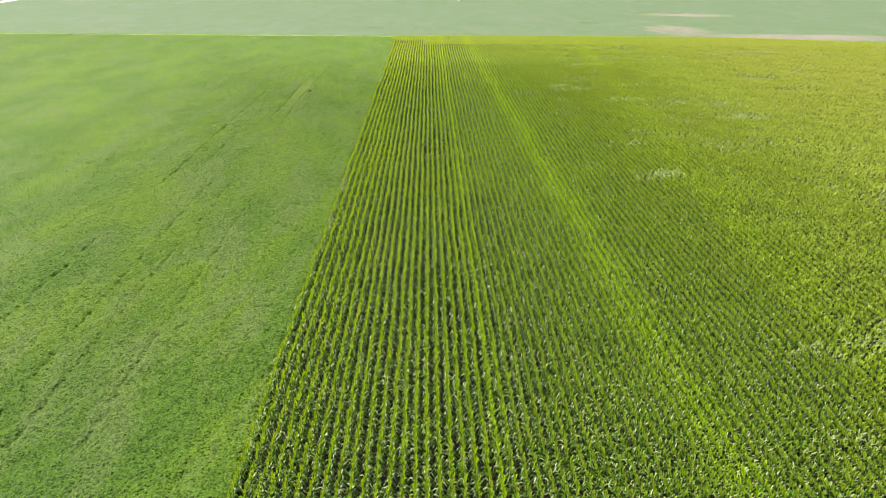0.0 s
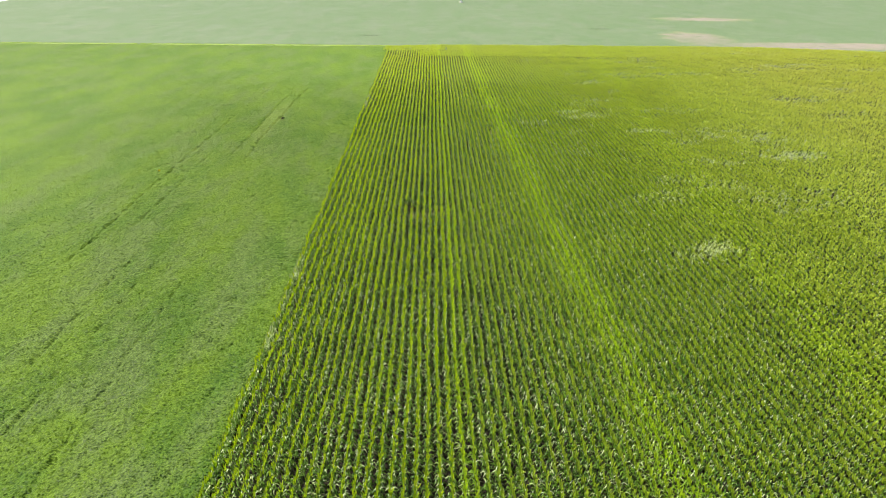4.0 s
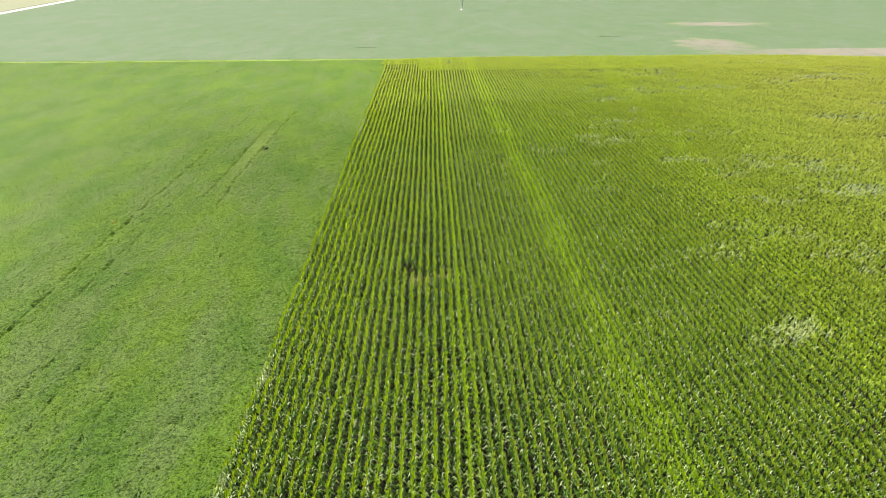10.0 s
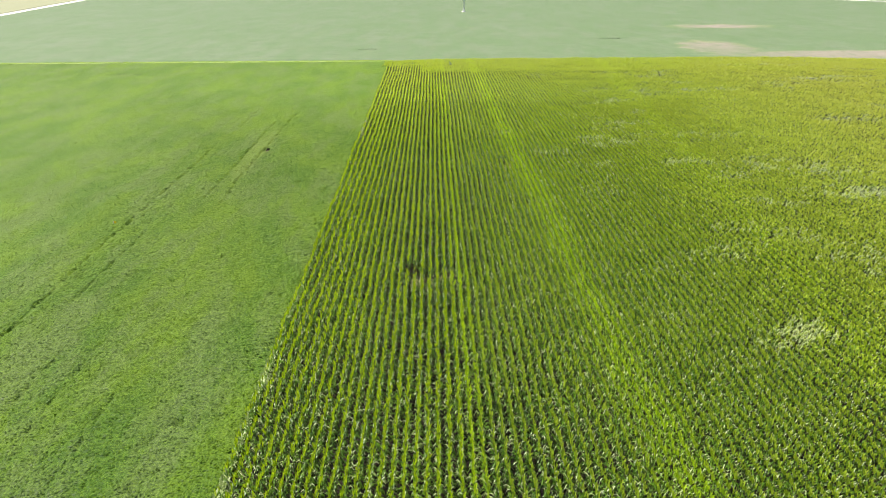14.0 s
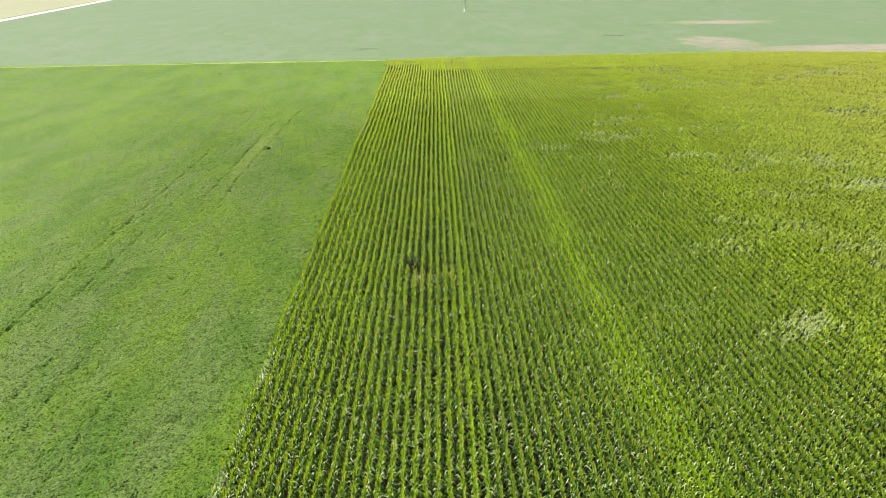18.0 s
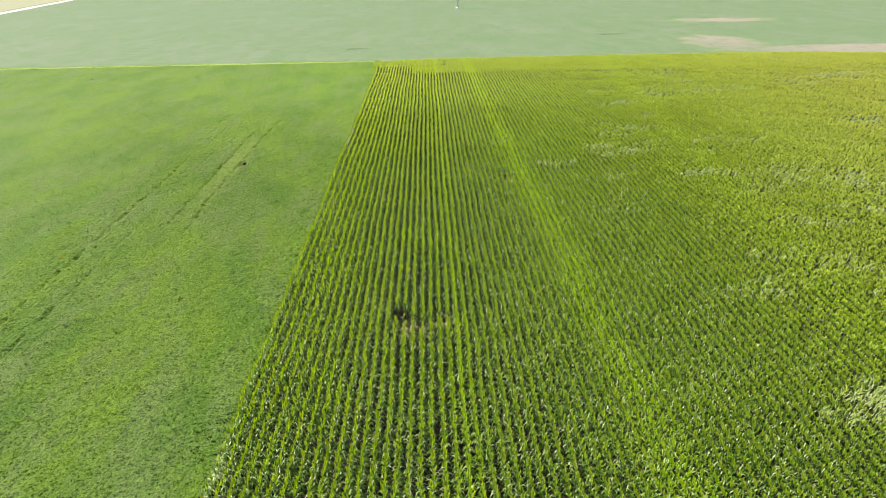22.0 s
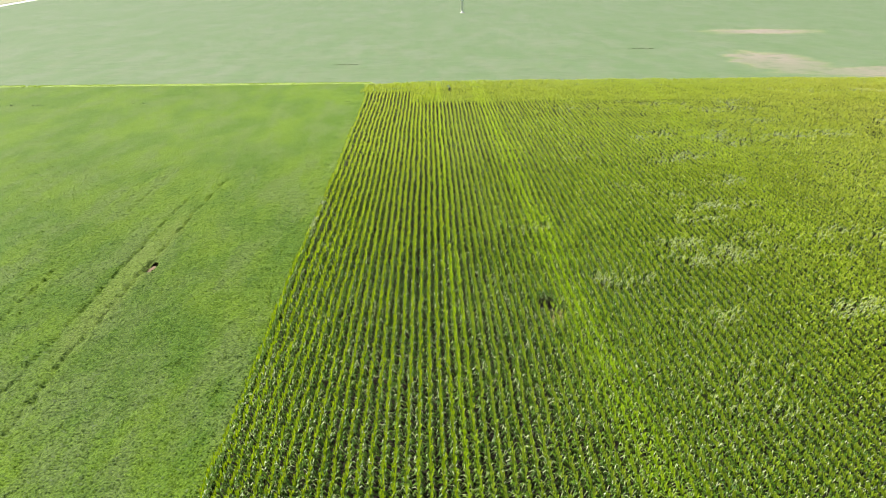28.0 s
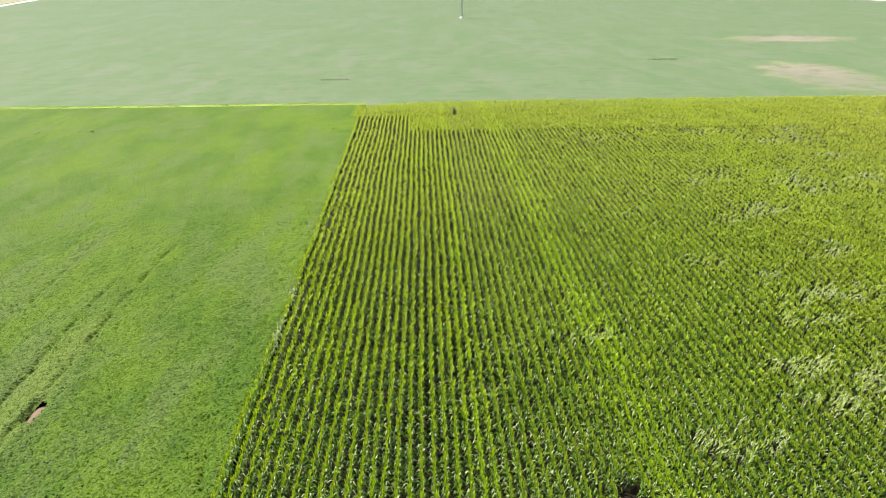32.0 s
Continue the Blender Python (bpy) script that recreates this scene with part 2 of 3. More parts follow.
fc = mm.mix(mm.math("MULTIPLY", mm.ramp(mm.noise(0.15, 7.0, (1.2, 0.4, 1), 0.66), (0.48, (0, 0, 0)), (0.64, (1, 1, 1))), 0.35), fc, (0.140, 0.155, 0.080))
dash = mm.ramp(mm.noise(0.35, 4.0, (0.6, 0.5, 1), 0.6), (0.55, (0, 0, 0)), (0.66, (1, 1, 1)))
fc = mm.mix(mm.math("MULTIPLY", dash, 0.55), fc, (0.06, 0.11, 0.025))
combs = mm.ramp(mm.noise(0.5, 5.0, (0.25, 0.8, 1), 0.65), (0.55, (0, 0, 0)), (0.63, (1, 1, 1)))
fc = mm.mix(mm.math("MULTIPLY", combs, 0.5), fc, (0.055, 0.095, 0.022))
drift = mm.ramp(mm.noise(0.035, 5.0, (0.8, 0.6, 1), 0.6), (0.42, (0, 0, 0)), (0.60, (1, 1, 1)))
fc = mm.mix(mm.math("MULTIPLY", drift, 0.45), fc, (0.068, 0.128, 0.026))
FAR_HAZED = mm.done(fc, 0.8, mm.bump(mm.noise(0.9, 4.0, (0.4, 1.5, 1)), 0.7, 0.3), spec=0.25, sheen=0.28, tint=(0.96, 1.0, 0.82))
mm = Mat("dry_grass_land")
LAND = mm.done(mm.mix(mm.noise(0.03, 5.0), (0.20, 0.195, 0.10), (0.26, 0.24, 0.15)), 0.85, mm.bump(mm.noise(0.8, 4.0), 0.5, 0.3), sheen=0.3)
mm = Mat("roadside_strip")
ROADSIDE = mm.done(mm.mix(mm.noise(0.6, 4.0), (0.13, 0.14, 0.08), (0.20, 0.20, 0.11)), 0.9, mm.bump(mm.noise(2.0, 4.0), 0.8, 0.2))
mm = Mat("pale_gravel")
GRAVEL = mm.done(mm.mix(mm.noise(0.4, 5.0), (0.66, 0.62, 0.56), (0.78, 0.75, 0.70)), 0.95, mm.bump(mm.noise(20.0, 3.0), 0.5, 0.02))
mm = Mat("strip_grass")
GRASS = mm.done(mm.mix(mm.island(), (0.22, 0.34, 0.04), (0.40, 0.50, 0.09)), 0.7, through=0.5)
mm = Mat("bank_grass")
BANK = mm.done(mm.mix(mm.noise(0.5, 4.0), (0.20, 0.30, 0.05), (0.34, 0.42, 0.10)), 0.8, mm.bump(mm.noise(5.0, 4.0), 0.8, 0.1), sheen=0.3)
mm = Mat("white_painted_steel")
STEEL = mm.done(mm.mix(mm.noise(0.7, 4.0, (1, 1, 0.2)), (0.84, 0.85, 0.87), (0.88, 0.88, 0.88)), 0.35, spec=0.5)
mm = Mat("concrete")
CONCRETE = mm.done(mm.mix(mm.noise(3.0, 5.0), (0.45, 0.43, 0.40), (0.60, 0.58, 0.55)), 0.9)
mm = Mat("yellow_flag")
YELLOW = mm.done((0.75, 0.62, 0.05), 0.6, through=0.2)


# ---------- mesh helpers ----------
def quads(name, verts, faces, mats, index=None):
    """An object out of arrays: verts (n, 3), faces (m, 4) of vertex numbers, index (m) of material slots."""
    me = bpy.data.meshes.new(name)
    verts, faces = np.asarray(verts, np.float32), np.asarray(faces, np.int32)
    n = faces.shape[1]
    me.vertices.add(len(verts))
    me.vertices.foreach_set("co", verts.ravel())
    me.loops.add(faces.size)
    me.loops.foreach_set("vertex_index", faces.ravel())
    me.polygons.add(len(faces))
    me.polygons.foreach_set("loop_start", np.arange(0, faces.size, n, dtype=np.int32))
    for m in mats:
        me.materials.append(m)
    if index is not None:
        me.polygons.foreach_set("material_index", np.asarray(index, np.int32))
    me.update(calc_edges=True)
    return new(name, me)


def smooth_noise(x, y, seed, octaves=3):
    """Value noise over numpy arrays, between 0 and 1, one unit a cell."""
    out, amp, tot = np.zeros(np.broadcast(x, y).shape), 1.0, 0.0
    for o in range(octaves):
        xs, ys = x * 2 ** o + 17.3 * seed, y * 2 ** o + 9.1 * seed
        ix, iy = np.floor(xs), np.floor(ys)
        fx, fy = xs - ix, ys - iy
        fx, fy = fx * fx * (3 - 2 * fx), fy * fy * (3 - 2 * fy)

        def h(a, b):
            v = np.sin(a * 127.1 + b * 311.7 + seed * 74.7) * 43758.5453
            return v - np.floor(v)

        top = h(ix, iy) * (1 - fx) + h(ix + 1, iy) * fx
        low = h(ix, iy + 1) * (1 - fx) + h(ix + 1, iy + 1) * fx
        out += amp * (top * (1 - fy) + low * fy)
        tot += amp
        amp *= 0.5
    return out / tot


def part(name, bm, material, parent, label=""):
    me = bpy.data.meshes.new(name)
    bm.to_mesh(me)
    bm.free()
    me.materials.append(material)
    ob = new(name, me)
    ob.parent = parent
    if label:
        tagged(ob, label)
    return ob


# ---------- the ground and the far land ----------
def sheet(name, xs, ys, z, material):
    """A grid over the lines xs and ys; z is a height or a function of arrays."""
    gx, gy = np.meshgrid(xs, ys)
    gz = z(gx, gy) if callable(z) else np.full(gx.shape, z)
    v = np.stack([gx, gy, gz], -1).reshape(-1, 3)
    n = len(xs)
    i, j = np.meshgrid(np.arange(len(xs) - 1), np.arange(len(ys) - 1))
    a = (j * n + i).ravel()
    return quads(name, v, np.stack([a, a + 1, a + n + 1, a + n], 1), [material])


ground = sheet("ground", np.linspace(-3500, 3500, 29), np.linspace(-3000, 4000, 29), 0.0, SHADED_SOIL)
tagged(ground, "brown soil of the flat farmland, shade between rows in its colour", "ground", kind="structure")

FIELD_END = 205.0
ROAD_A, ROAD_B = Vector((-221.0, 215.0)), Vector((-305.0, 765.0))


def road_x(y):
    return ROAD_A.x + (y - ROAD_A.y) * (ROAD_B.x - ROAD_A.x) / (ROAD_B.y - ROAD_A.y)


def band(name, off0, off1, y0, y1, z, material, steps=60):
    """A strip along the gravel road between two distances from its middle."""
    ys = np.linspace(y0, y1, steps)
    wob = (smooth_noise(ys * 0.02, ys * 0 + off0, 5) - 0.5) * 0.8
    v = np.concatenate([np.stack([road_x(ys) + off0 + wob, ys, ys * 0 + z], 1), np.stack([road_x(ys) + off1 + wob, ys, ys * 0 + z], 1)])
    a = np.arange(steps - 1)
    return quads(name, v, np.stack([a, a + steps, a + steps + 1, a + 1], 1), [material])


tagged(band("road", -3.2, 3.2, -400, 2200, 0.10, GRAVEL), "pale gravel farm road beside the far field", "road", kind="structure")
tagged(band("verge", -7.5, -3.2, -400, 2200, 0.05, ROADSIDE), "dark narrow strip along the gravel road", "verge", kind="structure")
tagged(band("dry_field", -900, -7.5, -400, 2200, 0.03, LAND, 40), "dry olive-tan grassland across the gravel road", "field", kind="structure")


def far_rise(x, y):
    return 0.22 + 0.12 * smooth_noise(x * 0.08, y * 0.5, 3)


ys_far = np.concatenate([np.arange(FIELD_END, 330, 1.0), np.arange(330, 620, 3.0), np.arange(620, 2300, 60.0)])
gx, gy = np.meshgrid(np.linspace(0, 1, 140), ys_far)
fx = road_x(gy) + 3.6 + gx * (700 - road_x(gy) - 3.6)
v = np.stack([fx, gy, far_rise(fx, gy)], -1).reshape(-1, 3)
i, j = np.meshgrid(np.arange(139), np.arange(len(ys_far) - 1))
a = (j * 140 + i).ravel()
far_field = quads("far_field", v, np.stack([a, a + 1, a + 141, a + 140], 1), [FAR_HAZED])
tagged(far_field, "low green crop beyond the maize, haze put into its pale colour", "crop field", kind="structure")


# a second pale road far off to the east
v, n = [], 30
for k in range(n):
    q = k / (n - 1)
    x, y = 200 + 260 * q, 573 - 216 * q
    v += [(x, y, 0.46), (x + 3.4, y + 4.2, 0.46)]
east_road = quads("road_east", v, [(2 * k, 2 * k + 2, 2 * k + 3, 2 * k + 1) for k in range(n - 1)], [GRAVEL])
tagged(east_road, "pale gravel track at the far edge of the fields", "road", kind="structure")

# ---------- the soya field ----------
RUTS = [  # x, from y, to y, strength
    (-16.8, 76, 134, 0.85), (-19.6, 78, 128, 0.85), (-26.6, 40, 108, 0.85), (-23.2, 50, 82, 0.8), (-25.6, 114, 140, 0.7),
    (-19.5, -14, 46, 0.75), (-16.6, -14, 46, 0.7), (-11.9, -12, 40, 0.6), (-26.4, -4, 26, 0.8), (-22.9, 100, 116, 0.6),
]
HOLES = [(-16.45, 105.6, 0.5, 1.2)]
PITS = [(-5.6, 34.2, 0.34, 0.36), (-14.5, 56.2, 0.26, 0.3), (-16.4, 83.3, 0.28, 0.3),
         (-11.0, 62.0, 0.22, 0.25), (-19.4, 110.5, 0.22, 0.3), (-5.6, 27.0, 0.2, 0.22), (-9.5, 48.5, 0.2, 0.25), (-7.0, 88.0, 0.2, 0.3), (-3.2, 181.7, 1.0, 0.6)]


def rut_depth(x, y):
    d = np.zeros(np.broadcast(x, y).shape)
    for k, (rx, y0, y1, s) in enumerate(RUTS):
        mid = rx + (smooth_noise(y * 0.05, y * 0, 20 + k) - 0.5) * 1.1
        on = np.clip((y - y0) / 4, 0, 1) * np.clip((y1 - y) / 4, 0, 1) * np.clip((smooth_noise(y * 1.1, y * 0, 40 + k, 4) - (0.30 if s > 0.84 else 0.38)) * 4, 0, 1)
        d = np.maximum(d, s * on * np.exp(-((x - mid - 0.5 * (smooth_noise(y * 0.8, y * 0, 50 + k) - 0.5)) / 0.24) ** 2))
    mid = 181 + (smooth_noise(x * 0.05, x * 0, 71) - 0.5) * 3
    on = np.clip((smooth_noise(x * 0.1, x * 0, 72) - 0.4) * 4, 0, 1) * np.clip((-40 - x) / 8, 0, 1)
    return np.maximum(d, 0.6 * on * np.exp(-((y - mid) / 0.5) ** 2))


def bean_edge(y):
    return -0.42 + (smooth_noise(y * 0.16, y * 0, 61) - 0.5) * 0.36


def bean_height(x, y):
    h = 0.58 + 0.16 * smooth_noise(x * 0.9, y * 0.7, 31, 2) + 0.17 * smooth_noise(x * 2.3, y * 1.9, 33, 2) + 0.12 * smooth_noise(x * 0.12, y * 0.07, 32)
    rough = np.clip((x + 6) / 3, 0, 1) * np.clip((bean_edge(y) - 0.3 - x) / 0.5, 0, 1) + np.exp(-((x + 25.5) / 2.2) ** 2) * ((y > 42) & (y < 104))
    pits = np.clip((smooth_noise(x * 1.5, y * 1.1, 37, 3) - 0.66) * 9, 0, 1) * np.minimum(rough, 1)
    for px, py, ra, rb in PITS:
        h = h - 0.38 * np.exp(-((x - px) / ra) ** 2 - ((y - py) / rb) ** 2)
    for px, py, ra, rb in HOLES:
        h = h - 0.42 * np.clip(1.7 - np.sqrt(((x - px) / ra) ** 2 + ((y - py) / rb) ** 2), 0, 1)
    return h - 0.20 * pits - 0.34 * rut_depth(x, y) - 0.3 * np.exp(-((x - bean_edge(y)) / 0.35) ** 2)


def in_hole(x, y, grow=0.0):
    hit = np.zeros(np.broadcast(x, y).shape, bool)
    for hx, hy, ra, rb in HOLES:
        hit |= ((x - hx) / (ra + grow)) ** 2 + ((y - hy) / (rb + grow)) ** 2 < 1
    return hit


def canopy(name, xs, ys, label):
    if xs[-1] > -2.0:
        xs = np.append(xs[xs < -1.2], -0.9)
    if xs[1] - xs[0] < 0.5:
        near = [np.arange(r[0] - 0.6, r[0] + 0.61, 0.085) for r in RUTS]
        xs = np.unique(np.concatenate([xs, *near]).round(2))
        xs = xs[np.append(np.diff(xs) > 0.04, True)]
    gx, gy = np.meshgrid(xs, ys)
    gx = np.where(gx > -1.05, bean_edge(gy), gx)
    step = xs[1] - xs[0]
    if step < 1.5:
        inner = np.zeros(gx.shape)
        inner[1:-1, 1:-1] = 0.3 * np.minimum(np.diff(xs)[1:], np.diff(xs)[:-1])
        gx, gy = gx + np.where(gx < -1.05, rng.uniform(-1, 1, gx.shape) * inner, 0), gy + rng.uniform(-1, 1, gx.shape) * np.minimum(inner * 2, 0.35 * (ys[1] - ys[0]))
    gz = bean_height(gx, gy) + (rng.uniform(-0.016, 0.016, gx.shape) if step < 1.5 else 0)
    n = len(xs)
    i, j = np.meshgrid(np.arange(n - 1), np.arange(len(ys) - 1))
    a = (j * n + i).ravel()
    mx, my = (gx.ravel()[a] + gx.ravel()[a + n + 1]) / 2, (gy.ravel()[a] + gy.ravel()[a + n + 1]) / 2
    mid = in_hole(mx, my)
    a = a[~mid]
    v = np.stack([gx, gy, gz], -1).reshape(-1, 3)
    return tagged(quads(name, v, np.stack([a, a + 1, a + n + 1, a + n], 1), [BEAN]), label, "crop", kind="stuff")


X1, Y0, Y1, Y2 = -32.0, -18.0, 140.0, 205.0
canopy("soya_canopy", np.arange(X1, -0.79, 0.2), np.arange(Y0, Y1 + 0.01, 0.2), "dense green soya canopy with broken wheel ruts")
canopy("soya_canopy", np.arange(-150, -0.99, 0.8), np.arange(Y1 - 0.4, Y2 + 0.01, 0.8), "hazy green soya canopy up to the field boundary")
canopy("soya_canopy", np.arange(-212, X1 + 0.6, 1.0), np.arange(Y0 - 42, Y1 + 1.51, 1.5), "soft green soya canopy in broad drifts")
canopy("soya_canopy", np.arange(-212, -149.9, 2.0), np.arange(Y1, Y2 + 0.01, 1.0), "distant green soya canopy")
canopy("soya_canopy", np.arange(X1, -0.99, 1.5), np.arange(Y0 - 42, Y0 + 0.01, 1.5), "green soya canopy at the start of the field")


def leaf_scatter(name, x0, x1, y0, y1, per, size, label, keep=None):
    """Soya leaf clusters: tilted quads strewn over the canopy."""
    n = int((x1 - x0) * (y1 - y0) * per)
    x, y = rng.uniform(x0, x1, n), rng.uniform(y0, y1, n)
    ok = (rut_depth(x, y) < 0.30 + 0.5 * rng.random(n)) & ~in_hole(x, y, -0.12) & (x < bean_edge(y))
    if keep is not None:
        ok &= keep(x, y)
    x, y = x[ok], y[ok]
    n = len(x)
    z = bean_height(x, y) + rng.uniform(0.0, 0.06, n)
    th, tilt = rng.uniform(0, 2 * np.pi, n), rng.normal(0, 0.42, n)
    s = size * rng.uniform(0.6, 1.3, n)
    ux, uy = np.cos(th), np.sin(th)
    px, py, pz = -uy * np.cos(tilt), ux * np.cos(tilt), np.sin(tilt)
    c = np.stack([x, y, z], 1)
    u = np.stack([ux, uy, 0 * ux], 1) * s[:, None]
    w = np.stack([px, py, pz], 1) * s[:, None] * 0.8
    v = np.stack([c - u, c - w * 0.9 + u * 0.1, c + u, c + w], 1).reshape(-1, 3)
    return tagged(quads(name, v, np.arange(4 * n).reshape(-1, 4), [BEAN_LEAF]), label, "crop", kind="stuff")


def thinning(x, y):
    """Fewer leaves are told apart the farther the flight stays away."""
    depth = np.maximum(np.maximum(41.0, (13.5 - x) / 0.727), np.where(y > 96, y - 55, 41.0))
    return rng.random(len(x)) < np.clip(1.35 - depth / 80.0, 0, 1) ** 1.3


leaf_scatter("soya_leaves", -60, -0.4, -14, 165, 46, 0.085, "green soya leaves over the canopy", thinning)

# ---------- the maize ----------
ROW, X0 = 0.762, 0.02
MAIZE_HOLES = [(10.9, 57.5, 0.85, 1.2), (24.9, 95.7, 0.75, 1.1), (16.3, 108.0, 0.45, 0.7), (18.8, 193.6, 0.35, 5.0)]
MAIZE_DRY = [(12.2, 55.4, 1.3, 1.2), (25.3, 93.6, 0.9, 1.0), (14.9, 56.6, 1.2, 0.6), (-0.2, 39.0, 0.7, 2.6), (-0.2, 33.0, 0.5, 1.2), (-0.2, 27.0, 0.6, 1.6), (-0.2, 114.0, 0.7, 2.0), (-0.2, 121.0, 0.5, 1.2)]


def leaf_strip(base, th, reach, rise, droop, width, turn=0.0):
    """One maize leaf: two quads that rise from the stalk and arch over. Six vertices."""
    d, s = np.array([np.cos(th), np.sin(th), 0]), np.array([-np.sin(th + turn), np.cos(th + turn), 0])
    p0 = np.array(base, float)
    p1 = p0 + d * reach * 0.5 + np.array([0, 0, rise])
    p2 = p0 + d * reach + np.array([0, 0, rise - droop])
    w = width / 2
    return [p0 - s * w * 0.7, p0 + s * w * 0.7, p1 - s * w, p1 + s * w, p2 - s * w * 0.25, p2 + s * w * 0.25]


def maize_plant(r, lod, blown):
    """Vertices (n, 3), quads and material slots of one maize plant: stalk, leaves and tassel."""
    v, f, mi = [], [], []

    def strip(six, slot):
        k = len(v)
        v.extend(six)
        f.extend([(k, k + 1, k + 3, k + 2), (k + 2, k + 3, k + 5, k + 4)])
        mi.extend([slot, slot])

    def single(four, slot):
        k = len(v)
        v.extend(four)
        f.append((k, k + 1, k + 2, k + 3))
        mi.append(slot)

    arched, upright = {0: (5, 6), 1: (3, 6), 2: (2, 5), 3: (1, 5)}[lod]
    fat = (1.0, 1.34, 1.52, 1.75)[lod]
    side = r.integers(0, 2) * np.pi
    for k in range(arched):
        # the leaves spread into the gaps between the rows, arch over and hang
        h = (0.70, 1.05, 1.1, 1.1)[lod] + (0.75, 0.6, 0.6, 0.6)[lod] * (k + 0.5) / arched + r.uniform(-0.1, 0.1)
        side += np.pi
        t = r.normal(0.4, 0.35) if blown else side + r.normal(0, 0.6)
        # Outside gusts, slot 2 paints glints on some arched leaves.
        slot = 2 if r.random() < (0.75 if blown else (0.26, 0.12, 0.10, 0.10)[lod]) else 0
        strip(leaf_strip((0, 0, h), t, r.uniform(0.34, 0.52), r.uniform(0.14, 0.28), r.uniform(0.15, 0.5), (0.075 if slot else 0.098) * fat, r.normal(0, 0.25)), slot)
    # Upright crest leaves take the bright, lit-looking colour.
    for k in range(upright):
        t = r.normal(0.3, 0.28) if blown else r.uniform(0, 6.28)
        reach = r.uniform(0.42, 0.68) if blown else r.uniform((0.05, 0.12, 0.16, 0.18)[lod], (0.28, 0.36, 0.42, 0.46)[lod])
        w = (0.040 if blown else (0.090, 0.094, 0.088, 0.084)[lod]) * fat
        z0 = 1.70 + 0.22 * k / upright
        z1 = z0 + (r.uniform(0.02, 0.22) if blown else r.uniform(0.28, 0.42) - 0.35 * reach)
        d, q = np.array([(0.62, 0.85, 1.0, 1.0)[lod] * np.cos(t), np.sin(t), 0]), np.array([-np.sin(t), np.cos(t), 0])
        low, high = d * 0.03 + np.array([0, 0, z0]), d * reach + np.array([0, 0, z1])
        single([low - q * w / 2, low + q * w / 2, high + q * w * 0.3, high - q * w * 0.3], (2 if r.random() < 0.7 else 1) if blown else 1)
    if lod < 2:
        single([(-0.018, 0, 0), (0.018, 0, 0), (0.012, 0, 2.0), (-0.012, 0, 2.0)], 4)
        t = r.uniform(0, 6.28)
        dx, dy, w = np.cos(t) * 0.10, np.sin(t) * 0.10, 0.022 * fat
        single([(-w * np.sin(t), w * np.cos(t), 1.95), (w * np.sin(t), -w * np.cos(t), 1.95), (dx, dy, 2.38), (dx - 0.01, dy, 2.39)], 3)
    return np.array(v, float), np.array(f, int), np.array(mi, int)


plant_rng = np.random.default_rng(11)
PLANTS = {(lod, blown): [maize_plant(plant_rng, lod, blown) for k in range(28)] for lod in (0, 1, 2, 3) for blown in (False, True)}
MAIZE_MATS = [MAIZE_SHADED, MAIZE_LIT, MAIZE_PALE, TASSEL, STALK, DRY]


GUSTS = [  # x, y and half widths of the streaks that the wind lays over
    (65.2, 91.7, 9.0, 2.6), (46.2, 43.1, 5.0, 2.2), (44.5, 59.3, 4.0, 1.6), (41.6, 107.2, 3.0, 1.8), (53.8, 92.6, 4.0, 1.8), (74.4, 77.8, 6.0, 2.6),
    (33.0, 99.5, 3.5, 1.6), (56.3, 85.7, 5.0, 1.6), (38.4, 91.9, 3.5, 1.2), (51.0, 118.1, 5.0, 2.0), (50.1, 66.7, 3.5, 1.6), (55.0, 127.0, 4.0, 2.0),
    (46.4, 122.3, 3.0, 1.4), (44.8, 104.0, 6.0, 2.2), (26.7, 112.0, 2.0, 0.9), (80.0, 150.0, 9.0, 2.5), (100.0, 121.0, 9.0, 3.0), (118.0, 165.0, 14.0, 2.6)]


def gust(x, y):
    """How strongly the wind lays the leaves over and turns their pale undersides up: streaks across the rows."""
    g = np.clip((smooth_noise(x * 0.055 + 0.02 * y, y * 0.17 - 0.03 * x, 81, 3) - 0.64) * 4.0, 0, 0.6) * np.clip((x - 30) / 22, 0, 0.9)
    for gx, gy, ra, rb in GUSTS:
        g = np.maximum(g, 0.95 - 0.6 * (((x - gx) / ra) ** 2 + ((y - gy - 0.12 * (x - gx)) / rb) ** 2))
    return np.clip(g, 0, 1) * np.clip((smooth_noise(x * 0.25, y * 0.9, 82, 2) - 0.28) * 3.2, 0, 1)


def in_any(x, y, ovals):
    hit = np.zeros(x.shape, bool)
    for hx, hy, ra, rb in ovals:
        hit |= ((x - hx) / ra) ** 2 + ((y - hy) / rb) ** 2 < 1
    return hit


